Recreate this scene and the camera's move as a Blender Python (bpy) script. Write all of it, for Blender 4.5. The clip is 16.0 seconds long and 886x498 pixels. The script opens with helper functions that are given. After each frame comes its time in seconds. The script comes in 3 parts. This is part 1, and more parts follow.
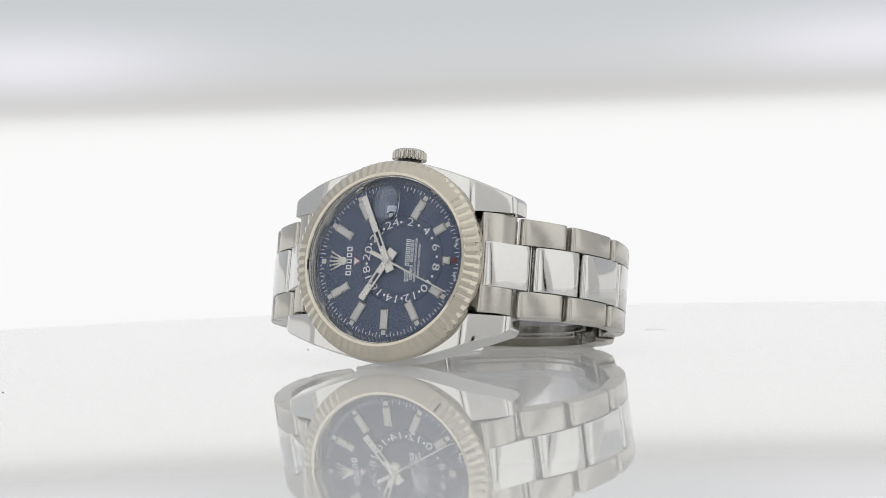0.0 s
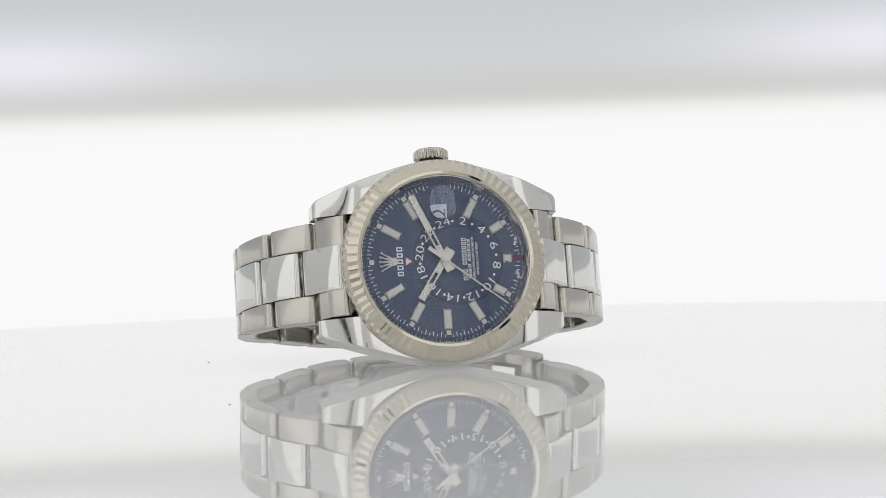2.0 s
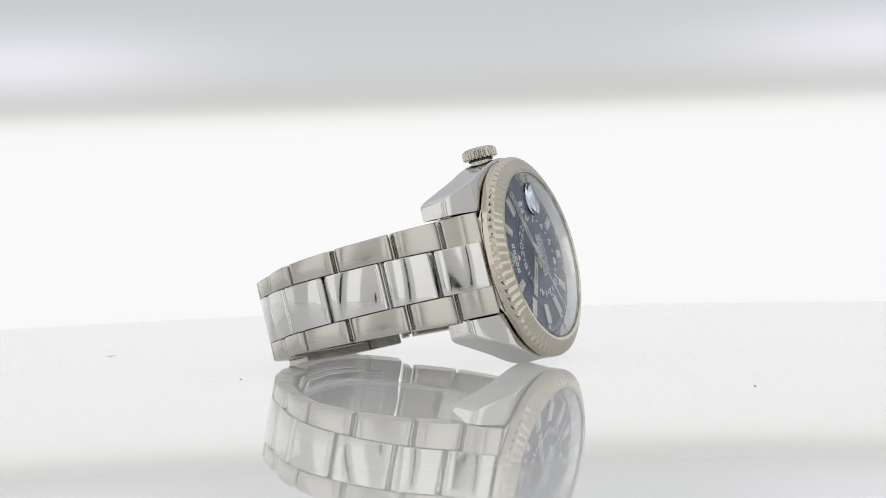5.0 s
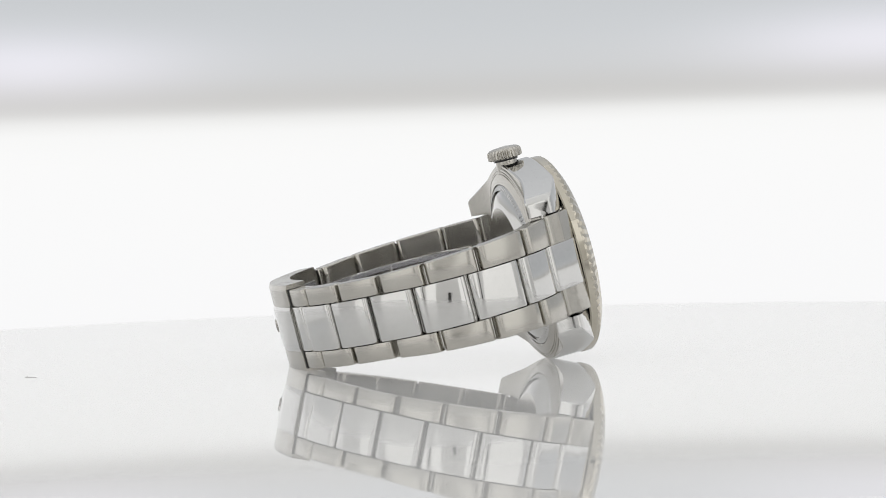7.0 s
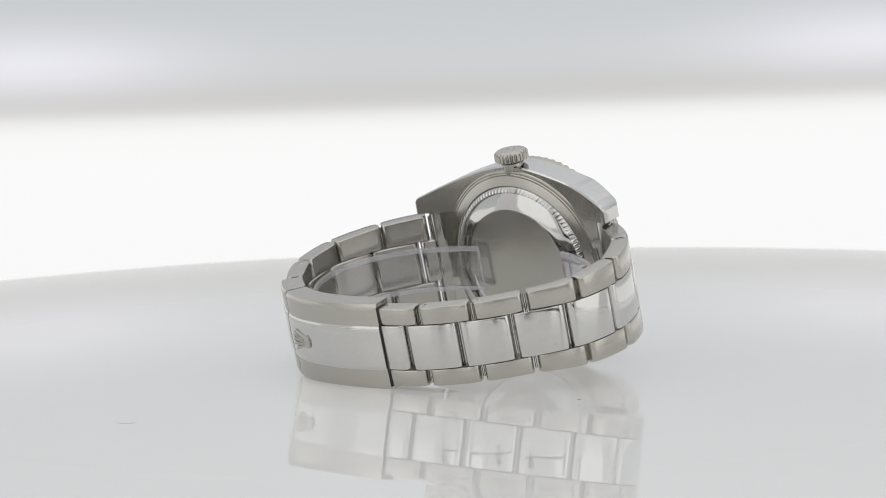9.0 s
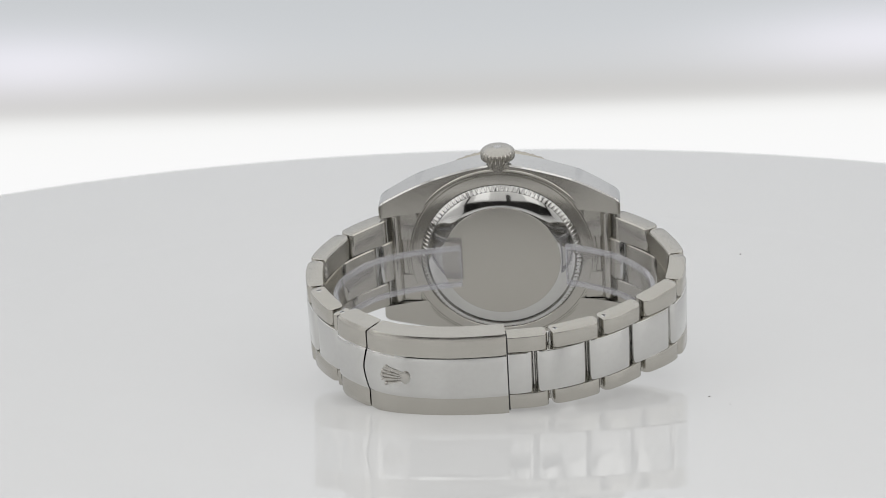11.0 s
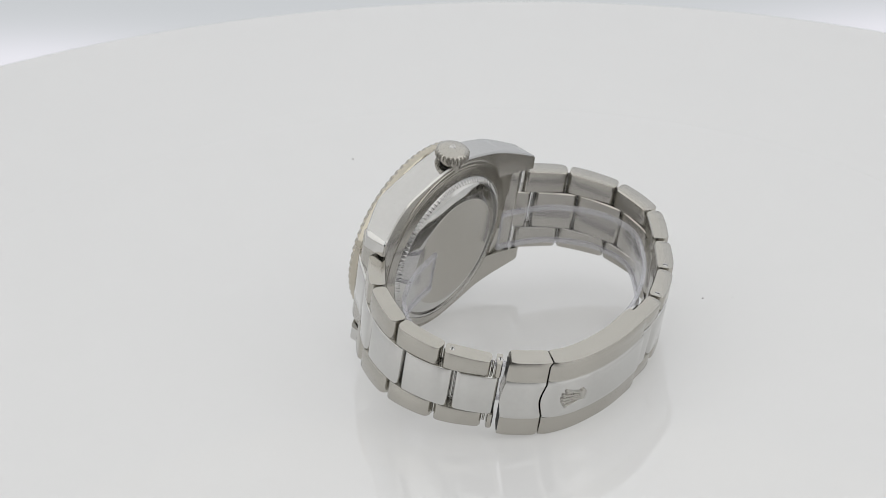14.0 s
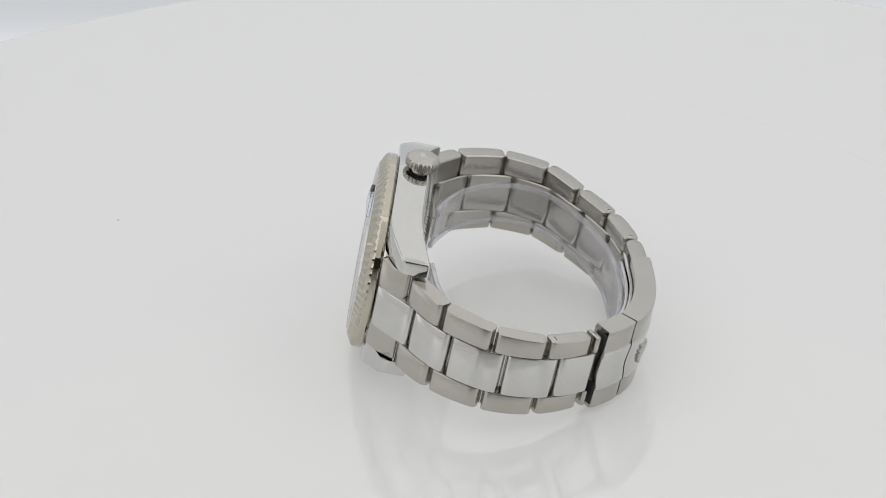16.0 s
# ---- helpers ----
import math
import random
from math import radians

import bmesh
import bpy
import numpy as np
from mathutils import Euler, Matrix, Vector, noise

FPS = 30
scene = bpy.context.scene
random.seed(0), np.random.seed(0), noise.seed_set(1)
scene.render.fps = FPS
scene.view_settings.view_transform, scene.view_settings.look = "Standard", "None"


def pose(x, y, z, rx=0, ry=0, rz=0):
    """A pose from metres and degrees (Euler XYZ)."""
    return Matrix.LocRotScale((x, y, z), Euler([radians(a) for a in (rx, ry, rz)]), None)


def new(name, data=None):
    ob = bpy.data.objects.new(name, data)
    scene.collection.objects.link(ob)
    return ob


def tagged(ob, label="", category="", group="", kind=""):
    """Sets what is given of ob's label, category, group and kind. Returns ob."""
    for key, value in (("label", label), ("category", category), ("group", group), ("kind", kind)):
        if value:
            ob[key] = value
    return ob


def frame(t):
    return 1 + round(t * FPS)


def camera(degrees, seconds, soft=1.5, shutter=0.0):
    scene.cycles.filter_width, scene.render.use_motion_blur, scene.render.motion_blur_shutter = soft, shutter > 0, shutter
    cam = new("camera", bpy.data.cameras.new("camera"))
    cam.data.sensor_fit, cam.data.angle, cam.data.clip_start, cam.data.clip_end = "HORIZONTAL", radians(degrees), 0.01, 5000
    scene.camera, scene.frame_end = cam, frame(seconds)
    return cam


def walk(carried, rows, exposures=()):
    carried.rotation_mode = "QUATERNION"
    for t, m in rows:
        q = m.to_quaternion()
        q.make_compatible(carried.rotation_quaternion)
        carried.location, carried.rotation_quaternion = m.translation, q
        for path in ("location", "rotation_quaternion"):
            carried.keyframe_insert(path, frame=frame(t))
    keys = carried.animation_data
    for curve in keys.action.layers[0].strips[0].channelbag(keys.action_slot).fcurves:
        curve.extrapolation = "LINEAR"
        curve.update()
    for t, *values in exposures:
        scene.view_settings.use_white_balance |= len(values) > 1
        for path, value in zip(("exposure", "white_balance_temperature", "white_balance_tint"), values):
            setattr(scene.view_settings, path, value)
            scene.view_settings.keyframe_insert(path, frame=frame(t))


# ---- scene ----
cam = camera(17.26, 16.0, soft=0.9)
SHOT = pose(0, -0.6279, 0.0455) @ Matrix.Rotation(radians(0.368), 4, "Z") @ Matrix.Rotation(radians(-1.965), 4, "X") @ Matrix.Rotation(radians(1.79), 4, "Y") @ pose(0, 0, 0, 90)
walk(cam, [(0.0, SHOT), (16.0, SHOT)])
cam.data.dof.use_dof = True
cam.data.dof.focus_distance = 0.612
cam.data.dof.aperture_fstop = 52.0

# ---- light: a closed white photo tent whose cloth walls glow; all but the backdrop is unseen ----
world = bpy.data.worlds.new("tent_air")
world.use_nodes = True
scene.world = world
world.node_tree.nodes["Background"].inputs["Color"].default_value = (0.9, 0.93, 1.0, 1)
world.node_tree.nodes["Background"].inputs["Strength"].default_value = 0.05

TILT_PIVOT = Vector((0.0, 0.00477, 0.02055))


def stage_pose(t, spinning=True):
    """The pose of what turns on the table: it spins steadily, and tilts with the table towards the viewer from about 8 s to 14.5 s."""
    spin = radians(18.2375 * t - 27.34) if spinning else 0.0
    a, b, ease, rate = 7.845, 14.56, 0.35, 4.13
    def ramp(u):
        if u < -ease:
            return 0.0
        if u > ease:
            return u
        return (u + ease) ** 2 / (4 * ease)
    lean = radians(rate * (ramp(t - a) - ramp(t - b)))
    return Matrix.Translation(TILT_PIVOT) @ Matrix.Rotation(lean, 4, "X") @ Matrix.Translation(-TILT_PIVOT) @ Matrix.Rotation(spin, 4, "Z")


WATCH_ON_STAGE = Matrix.Translation((-0.00704, -0.02004, 0.02232)) @ Matrix.Rotation(radians(13.118), 4, Vector((-12.868, 0.061, 2.546)).normalized())

# ---- materials ----


def material(name, colour, rough=0.5, metal=0.0, grain=0.0, scale=(400, 400, 400), bump=0.0, spec=0.5, tint=0.06, aniso=0.0):
    m = bpy.data.materials.new(name)
    m.use_nodes = True
    nt = m.node_tree
    b = nt.nodes["Principled BSDF"]
    b.inputs["Metallic"].default_value = metal
    b.inputs["Roughness"].default_value = rough
    b.inputs["Specular IOR Level"].default_value = spec
    b.inputs["Anisotropic"].default_value = aniso
    co = nt.nodes.new("ShaderNodeTexCoord")
    mp = nt.nodes.new("ShaderNodeMapping")
    mp.inputs["Scale"].default_value = scale
    nt.links.new(co.outputs["Object"], mp.inputs["Vector"])
    fine = nt.nodes.new("ShaderNodeTexNoise")
    fine.inputs["Scale"].default_value = 1.0
    fine.inputs["Detail"].default_value = 4.0
    nt.links.new(mp.outputs["Vector"], fine.inputs["Vector"])
    broad = nt.nodes.new("ShaderNodeTexNoise")
    broad.inputs["Scale"].default_value = 60.0
    nt.links.new(co.outputs["Object"], broad.inputs["Vector"])
    mix = nt.nodes.new("ShaderNodeMix")
    mix.data_type = "RGBA"
    mix.inputs["A"].default_value = (*[c * (1 - tint) for c in colour], 1)
    mix.inputs["B"].default_value = (*[min(1, c * (1 + tint)) for c in colour], 1)
    add = nt.nodes.new("ShaderNodeMath")
    add.operation = "MULTIPLY_ADD"
    add.inputs[1].default_value = 0.6
    half = nt.nodes.new("ShaderNodeMath")
    half.operation = "MULTIPLY"
    half.inputs[1].default_value = 0.4
    nt.links.new(broad.outputs["Fac"], half.inputs[0])
    nt.links.new(fine.outputs["Fac"], add.inputs[0])
    nt.links.new(half.outputs[0], add.inputs[2])
    nt.links.new(add.outputs[0], mix.inputs["Factor"])
    nt.links.new(mix.outputs["Result"], b.inputs["Base Color"])
    if grain:
        r = nt.nodes.new("ShaderNodeMapRange")
        r.inputs["From Min"].default_value, r.inputs["From Max"].default_value = 0.3, 0.7
        r.inputs["To Min"].default_value, r.inputs["To Max"].default_value = max(0.01, rough - grain), rough + grain
        nt.links.new(fine.outputs["Fac"], r.inputs["Value"])
        nt.links.new(r.outputs["Result"], b.inputs["Roughness"])
    if bump:
        n = nt.nodes.new("ShaderNodeBump")
        n.inputs["Strength"].default_value = bump
        n.inputs["Distance"].default_value = 0.0001
        nt.links.new(fine.outputs["Fac"], n.inputs["Height"])
        nt.links.new(n.outputs["Normal"], b.inputs["Normal"])
    return m


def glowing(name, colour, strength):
    """White cloth that gives off its own light, with a faint unevenness of its weave."""
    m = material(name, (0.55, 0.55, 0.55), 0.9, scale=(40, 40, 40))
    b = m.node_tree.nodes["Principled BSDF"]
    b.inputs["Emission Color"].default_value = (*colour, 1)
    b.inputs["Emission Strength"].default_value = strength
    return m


def clear(name, colour, gloss, rough):
    """Thin clear plastic or crystal: lets the light straight through and reflects at its surface."""
    m = bpy.data.materials.new(name)
    m.use_nodes = True
    nt = m.node_tree
    nt.nodes.remove(nt.nodes["Principled BSDF"])
    see = nt.nodes.new("ShaderNodeBsdfTransparent")
    see.inputs["Color"].default_value = (*colour, 1)
    shine = nt.nodes.new("ShaderNodeBsdfGlossy")
    shine.inputs["Roughness"].default_value = rough
    facing = nt.nodes.new("ShaderNodeLayerWeight")
    curve = nt.nodes.new("ShaderNodeMath")
    curve.operation = "POWER"
    curve.inputs[1].default_value = 4.0
    fres = nt.nodes.new("ShaderNodeMath")
    fres.operation = "MULTIPLY_ADD"
    fres.inputs[1].default_value, fres.inputs[2].default_value = 1.0 - gloss, gloss
    nt.links.new(facing.outputs["Facing"], curve.inputs[0])
    nt.links.new(curve.outputs[0], fres.inputs[0])
    mix = nt.nodes.new("ShaderNodeMixShader")
    nt.links.new(fres.outputs[0], mix.inputs["Fac"])
    nt.links.new(see.outputs[0], mix.inputs[1])
    nt.links.new(shine.outputs[0], mix.inputs[2])
    nt.links.new(mix.outputs[0], nt.nodes["Material Output"].inputs["Surface"])
    return m


BRUSHED = material("brushed_steel", (0.495, 0.478, 0.438), 0.21, 1.0, 0.03, (120, 120, 5500), 0.0, tint=0.07)
POLISHED = material("polished_steel", (0.62, 0.615, 0.60), 0.07, 1.0, 0.03, (900, 900, 900), 0.0)
GOLD = material("white_gold", (0.53, 0.495, 0.42), 0.035, 1.0, 0.01, (900, 900, 900), 0.0)
HAND_STEEL = material("fine_satin_steel", (0.50, 0.485, 0.455), 0.30, 1.0, 0.05, (900, 900, 900), 0.0)
SATIN = material("satin_steel", (0.51, 0.492, 0.452), 0.23, 1.0, 0.02, (300, 4500, 4500), 0.0, tint=0.05)
# near-black that paints shade into gaps and recesses
GAP_SHADE = material("painted_gap_shade", (0.03, 0.03, 0.03), 0.6, 0.0)
# dial blue is lifted to hold the grey haze reflected by the crystal
BLUE = material("blue_sunburst", (0.054, 0.074, 0.128), 0.45, 0.25, 0.0, (500, 500, 500), 0.0)
BLUE_RING = material("blue_recessed_ring", (0.048, 0.065, 0.113), 0.45, 0.25, 0.0, (900, 900, 900), 0.0)
INK = material("white_print", (0.62, 0.63, 0.65), 0.5)
LUME = material("pale_lume", (0.50, 0.50, 0.48), 0.45)
RED = material("red_mark", (0.16, 0.02, 0.02), 0.5)
PALE_RED = material("red_mark_edge", (0.42, 0.10, 0.09), 0.5)
BLACK = material("black_print", (0.015, 0.015, 0.018), 0.5)
ACRYLIC = material("white_gloss_acrylic", (0.44, 0.44, 0.44), 0.3, 0.0, 0.0, (60, 60, 60), spec=0.0, tint=0.015)
# a soft glow in the sheet itself stands in for light from below, under a clear gloss
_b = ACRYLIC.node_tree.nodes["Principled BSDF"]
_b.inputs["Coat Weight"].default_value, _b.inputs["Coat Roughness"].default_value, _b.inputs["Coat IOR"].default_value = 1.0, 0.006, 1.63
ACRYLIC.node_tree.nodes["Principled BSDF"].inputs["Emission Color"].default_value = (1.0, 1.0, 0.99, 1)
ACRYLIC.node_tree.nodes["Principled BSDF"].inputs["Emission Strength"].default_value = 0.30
DUST = material("dark_dust", (0.16, 0.14, 0.13), 0.9)
CRYSTAL = clear("sapphire_crystal", (0.97, 0.98, 1.0), 0.03, 0.01)
PLASTIC = clear("clear_plastic_film", (0.965, 0.965, 0.975), 0.04, 0.12)
RIM_PLASTIC = clear("clear_plastic_edge", (0.88, 0.88, 0.91), 0.16, 0.12)
_nt = RIM_PLASTIC.node_tree
_mixed, _haze = _nt.nodes.new("ShaderNodeMixShader"), _nt.nodes.new("ShaderNodeBsdfDiffuse")
_haze.inputs["Color"].default_value = (0.9, 0.9, 0.94, 1)
_mixed.inputs["Fac"].default_value = 0.16
_nt.links.new(_nt.nodes["Material Output"].inputs["Surface"].links[0].from_socket, _mixed.inputs[1])
_nt.links.new(_haze.outputs[0], _mixed.inputs[2])
_nt.links.new(_mixed.outputs[0], _nt.nodes["Material Output"].inputs["Surface"])
LENS = bpy.data.materials.new("magnifier_glass")
LENS.use_nodes = True
_b = LENS.node_tree.nodes["Principled BSDF"]
_b.inputs["Transmission Weight"].default_value = 1.0
_b.inputs["Roughness"].default_value = 0.01
_b.inputs["IOR"].default_value = 1.6
_b.inputs["Specular IOR Level"].default_value = 0.08
_b.inputs["Base Color"].default_value = (0.83, 0.90, 1.0, 1)

# unseen cloths added around the watch, glow set by how the metal reflects
CLOTH_TOP = glowing("glowing_ceiling_cloth", (1.0, 1.0, 0.99), 0.50)
CLOTH_SIDE = glowing("glowing_side_cloth", (1.0, 0.99, 0.97), 0.28)
# added unseen panels, brighter than the cloths, to light and streak the metal
FILL_PANEL = glowing("fill_panel_glow", (1.0, 0.995, 0.975), 0.74)
FRONT = glowing("glowing_front_cloth", (1.0, 0.975, 0.93), 0.27)
DARK_WALL = material("added_dark_wall", (0.07, 0.068, 0.065), 0.9)
BENCH = material("grey_bench", (0.45, 0.45, 0.45), 0.8, scale=(50, 50, 50))


def backdrop_cloth():
    """Back cloth that glows, its light painted by height: white below a soft dark band, grey above, with two paler
    patches painted at the sides.
    """
    m = glowing("painted_glow_cloth", (1, 1, 1), 1.0)
    nt = m.node_tree
    b = nt.nodes["Principled BSDF"]
    b.inputs["Base Color"].default_value = (0.02, 0.02, 0.02, 1)
    b.inputs["Specular IOR Level"].default_value = 0.0
    for l in list(b.inputs["Base Color"].links):
        nt.links.remove(l)
    co = nt.nodes.new("ShaderNodeTexCoord")
    sep = nt.nodes.new("ShaderNodeSeparateXYZ")
    nt.links.new(co.outputs["Object"], sep.inputs[0])
    def math_node(op, a, bb):
        n = nt.nodes.new("ShaderNodeMath")
        n.operation = op
        for i, v in enumerate((a, bb)):
            if isinstance(v, (int, float)):
                n.inputs[i].default_value = v
            else:
                nt.links.new(v, n.inputs[i])
        return n.outputs[0]
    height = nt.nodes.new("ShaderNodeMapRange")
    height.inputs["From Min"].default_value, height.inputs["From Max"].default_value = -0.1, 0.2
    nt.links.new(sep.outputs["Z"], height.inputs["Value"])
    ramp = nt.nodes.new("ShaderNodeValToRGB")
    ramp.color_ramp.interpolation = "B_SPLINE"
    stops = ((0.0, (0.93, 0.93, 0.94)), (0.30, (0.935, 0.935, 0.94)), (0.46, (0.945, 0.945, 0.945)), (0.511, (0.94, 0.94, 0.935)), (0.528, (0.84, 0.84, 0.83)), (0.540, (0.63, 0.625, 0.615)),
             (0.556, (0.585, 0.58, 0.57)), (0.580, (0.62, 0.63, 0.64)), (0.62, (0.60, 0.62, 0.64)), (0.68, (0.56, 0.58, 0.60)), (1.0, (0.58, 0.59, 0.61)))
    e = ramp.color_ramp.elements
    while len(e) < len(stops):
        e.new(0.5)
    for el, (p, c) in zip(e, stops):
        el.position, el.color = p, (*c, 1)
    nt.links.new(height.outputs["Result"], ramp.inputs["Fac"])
    # two paler patches of light painted into the emission, one each side
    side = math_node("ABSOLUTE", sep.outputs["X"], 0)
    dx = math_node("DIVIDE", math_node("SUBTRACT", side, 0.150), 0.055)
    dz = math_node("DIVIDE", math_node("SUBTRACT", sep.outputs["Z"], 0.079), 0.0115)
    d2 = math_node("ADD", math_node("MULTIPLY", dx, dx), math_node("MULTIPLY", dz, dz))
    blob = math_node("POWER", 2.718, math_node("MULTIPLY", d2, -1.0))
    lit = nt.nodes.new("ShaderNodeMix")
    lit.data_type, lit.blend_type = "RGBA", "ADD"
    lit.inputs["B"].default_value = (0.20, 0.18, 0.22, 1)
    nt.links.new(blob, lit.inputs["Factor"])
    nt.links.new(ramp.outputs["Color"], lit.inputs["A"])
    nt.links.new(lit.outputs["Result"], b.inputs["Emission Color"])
    # a brightening towards the ceiling is painted into the glow
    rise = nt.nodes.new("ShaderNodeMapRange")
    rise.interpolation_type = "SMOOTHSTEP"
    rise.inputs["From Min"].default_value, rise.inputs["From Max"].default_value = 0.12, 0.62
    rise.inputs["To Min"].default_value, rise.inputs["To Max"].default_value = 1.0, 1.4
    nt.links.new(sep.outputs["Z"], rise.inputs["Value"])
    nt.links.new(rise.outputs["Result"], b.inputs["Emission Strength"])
    return m


BACK = backdrop_cloth()

# ---- mesh tools (watch parts are drawn in millimetres) ----
MM = 0.001


def part(name, bm, mat, parent, label="", smooth=30, unit=MM):
    """Links a bmesh as one mesh object under a thing or part; smooth: degrees past which an edge stays sharp."""
    if unit != 1:
        bmesh.ops.scale(bm, vec=(unit, unit, unit), verts=bm.verts)
    bmesh.ops.recalc_face_normals(bm, faces=bm.faces)
    me = bpy.data.meshes.new(name)
    bm.to_mesh(me)
    bm.free()
    me.materials.append(mat)
    if smooth:
        me.shade_smooth()
        me.set_sharp_from_angle(angle=radians(smooth))
    ob = new(name, me)
    if parent:
        ob.parent = parent
    if label:
        ob["label"] = label
    return ob


def second_finish(ob, mat, way, limit=0.5):
    """Gives another finish to the faces that look along way; way: a direction or a function of a face's centre."""
    ob.data.materials.append(mat)
    for f in ob.data.polygons:
        d = way(f.center / MM) if callable(way) else way
        if f.normal.dot(d) > limit:
            f.material_index = 1


def loft(bm, rings, caps=True, closed=False):
    """Skins rings of points, each a closed loop."""
    vs = [[bm.verts.new(p) for p in r] for r in rings]
    n = len(vs[0])
    pairs = list(zip(vs, vs[1:])) + ([(vs[-1], vs[0])] if closed else [])
    for a, b in pairs:
        for i in range(n):
            j = (i + 1) % n
            bm.faces.new((a[i], a[j], b[j], b[i]))
    if caps and not closed:
        bm.faces.new(vs[0][::-1])
        bm.faces.new(vs[-1])


def turned(profile, steps=96, close_ends=True, cx=0.0, cz=0.0):
    """A body turned about the watch's axis: profile of (radius, depth)."""
    bm = bmesh.new()
    rings = [[(cx + r * math.cos(2 * math.pi * k / steps), y, cz + r * math.sin(2 * math.pi * k / steps)) for k in range(steps)] for r, y in profile]
    loft(bm, rings, caps=close_ends)
    return bm


def slab(bm, centre, along, length, width, y0, y1, taper=1.0, chamfer=0.12):
    """A chamfered bar lying on the dial: centre and direction in (x, z), from depth y0 (back) to y1 (front)."""
    ax, az = along
    def ring(y, inset):
        h, w = length / 2 - inset, width / 2 - inset
        pts = ((-h, -w), (h, -w * taper), (h, w * taper), (-h, w))
        return [(centre[0] + a * ax - b * az, y, centre[1] + a * az + b * ax) for a, b in pts]
    loft(bm, [ring(y0, 0), ring(y1 + chamfer * (1 if y1 < y0 else -1), 0), ring(y1, chamfer)])


def dial_way(degrees):
    """Direction on the dial, clockwise from twelve, in (x, z)."""
    a = radians(degrees)
    return -math.cos(a), math.sin(a)


def lettering(name, text, size, mat, parent, at, up, depth, wide=1.0, weight=0.018):
    """Built-in font letters as thin print on the dial; up: the direction of the letters' top in (x, z); wide: how far they are stretched."""
    cu = bpy.data.curves.new(name, "FONT")
    cu.body, cu.size, cu.align_x, cu.align_y, cu.extrude, cu.resolution_u = text, size, "CENTER", "CENTER", 0.02, 3
    cu.offset = size * weight
    tmp = new(name, cu)
    me = bpy.data.meshes.new_from_object(tmp.evaluated_get(bpy.context.evaluated_depsgraph_get()))
    bpy.data.objects.remove(tmp)
    rx, rz = up[1], -up[0]
    for v in me.vertices:
        a, b, c = v.co.x * wide, v.co.y, v.co.z
        v.co = ((at[0] + a * rx + b * up[0]) * MM, (depth - c) * MM, (at[1] + a * rz + b * up[1]) * MM)
    me.materials.clear()
    me.materials.append(mat)
    ob = new(name, me)
    ob.parent = parent
    return ob


# ---- the tent ----


def wall(name, corners, mat, label, thick=0.01):
    """A flat cloth wall with thickness, behind the face given by its corners."""
    bm = bmesh.new()
    a, b, c, d = [Vector(p) for p in corners]
    n = (b - a).cross(d - a).normalized() * -thick
    loft(bm, [[a, b, c, d], [a + n, b + n, c + n, d + n]])
    return tagged(part(name, bm, mat, None, smooth=0, unit=1), label, kind="structure")


def curved_wall():
    bm = bmesh.new()
    steps, r, z0, z1 = 64, 0.412, -0.35, 0.62
    rings = []
    for k in range(steps + 1):
        a = math.pi * k / steps
        c, s = math.cos(a), math.sin(a)
        rings.append([(r * c, r * s, z0), (r * c, r * s, z1), ((r + 0.01) * c, (r + 0.01) * s, z1), ((r + 0.01) * c, (r + 0.01) * s, z0)])
    loft(bm, rings)
    return tagged(part("backdrop", bm, BACK, None, unit=1), "curved white cloth backdrop with a soft grey band painted in its glow", kind="structure")


curved_wall()
wall("wall_east", [(0.412, 0, -0.35), (0.412, -0.62, -0.35), (0.412, -0.62, 0.62), (0.412, 0, 0.62)][::-1], CLOTH_SIDE, "unseen glowing white cloth side wall of the tent")
wall("wall_west", [(-0.412, 0, -0.35), (-0.412, -0.62, -0.35), (-0.412, -0.62, 0.62), (-0.412, 0, 0.62)], CLOTH_SIDE, "unseen glowing white cloth side wall of the tent")


def front_wall():
    """The tent's unseen front; its openings let the metal reflect the dark walls behind."""
    bm = bmesh.new()
    def box(x0, x1, z0, z1):
        loft(bm, [[(x0, y, z0), (x1, y, z0), (x1, y, z1), (x0, y, z1)] for y in (-0.66, -0.67)])
    box(-0.395, -0.018, -0.06, 0.62)
    box(0.018, 0.395, -0.06, 0.62)
    box(-0.018, 0.018, 0.062, 0.62)
    tagged(part("wall_south", bm, FRONT, None, smooth=0, unit=1), "unseen dimly glowing white cloth front wall, open below and at the middle", kind="structure")


front_wall()
# glowing panels added out of view to streak the metal: one on each side wall and one on each half of the front
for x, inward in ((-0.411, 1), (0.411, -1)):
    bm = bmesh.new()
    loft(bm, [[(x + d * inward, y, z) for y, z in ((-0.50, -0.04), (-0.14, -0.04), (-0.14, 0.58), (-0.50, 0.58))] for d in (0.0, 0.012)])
    tagged(part("fill_panel", bm, FILL_PANEL, None, smooth=0, unit=1), "upright glowing white panel added out of view on the tent wall", "light panel", "light panels", "structure")
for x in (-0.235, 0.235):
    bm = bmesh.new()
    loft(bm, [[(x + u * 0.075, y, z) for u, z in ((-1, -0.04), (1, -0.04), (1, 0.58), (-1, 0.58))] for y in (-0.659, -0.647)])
    tagged(part("fill_panel", bm, FILL_PANEL, None, smooth=0, unit=1), "upright glowing white panel added out of view on the tent wall", "light panel", "light panels", "structure")
# unseen dark walls added so that polished metal reflects dark streaks
wall("wall_far_south", [(-0.6, -1.0, -0.35), (0.6, -1.0, -0.35), (0.6, -1.0, 0.62), (-0.6, -1.0, 0.62)], DARK_WALL, "unseen dark wall behind the tent's openings, added for dark reflections")
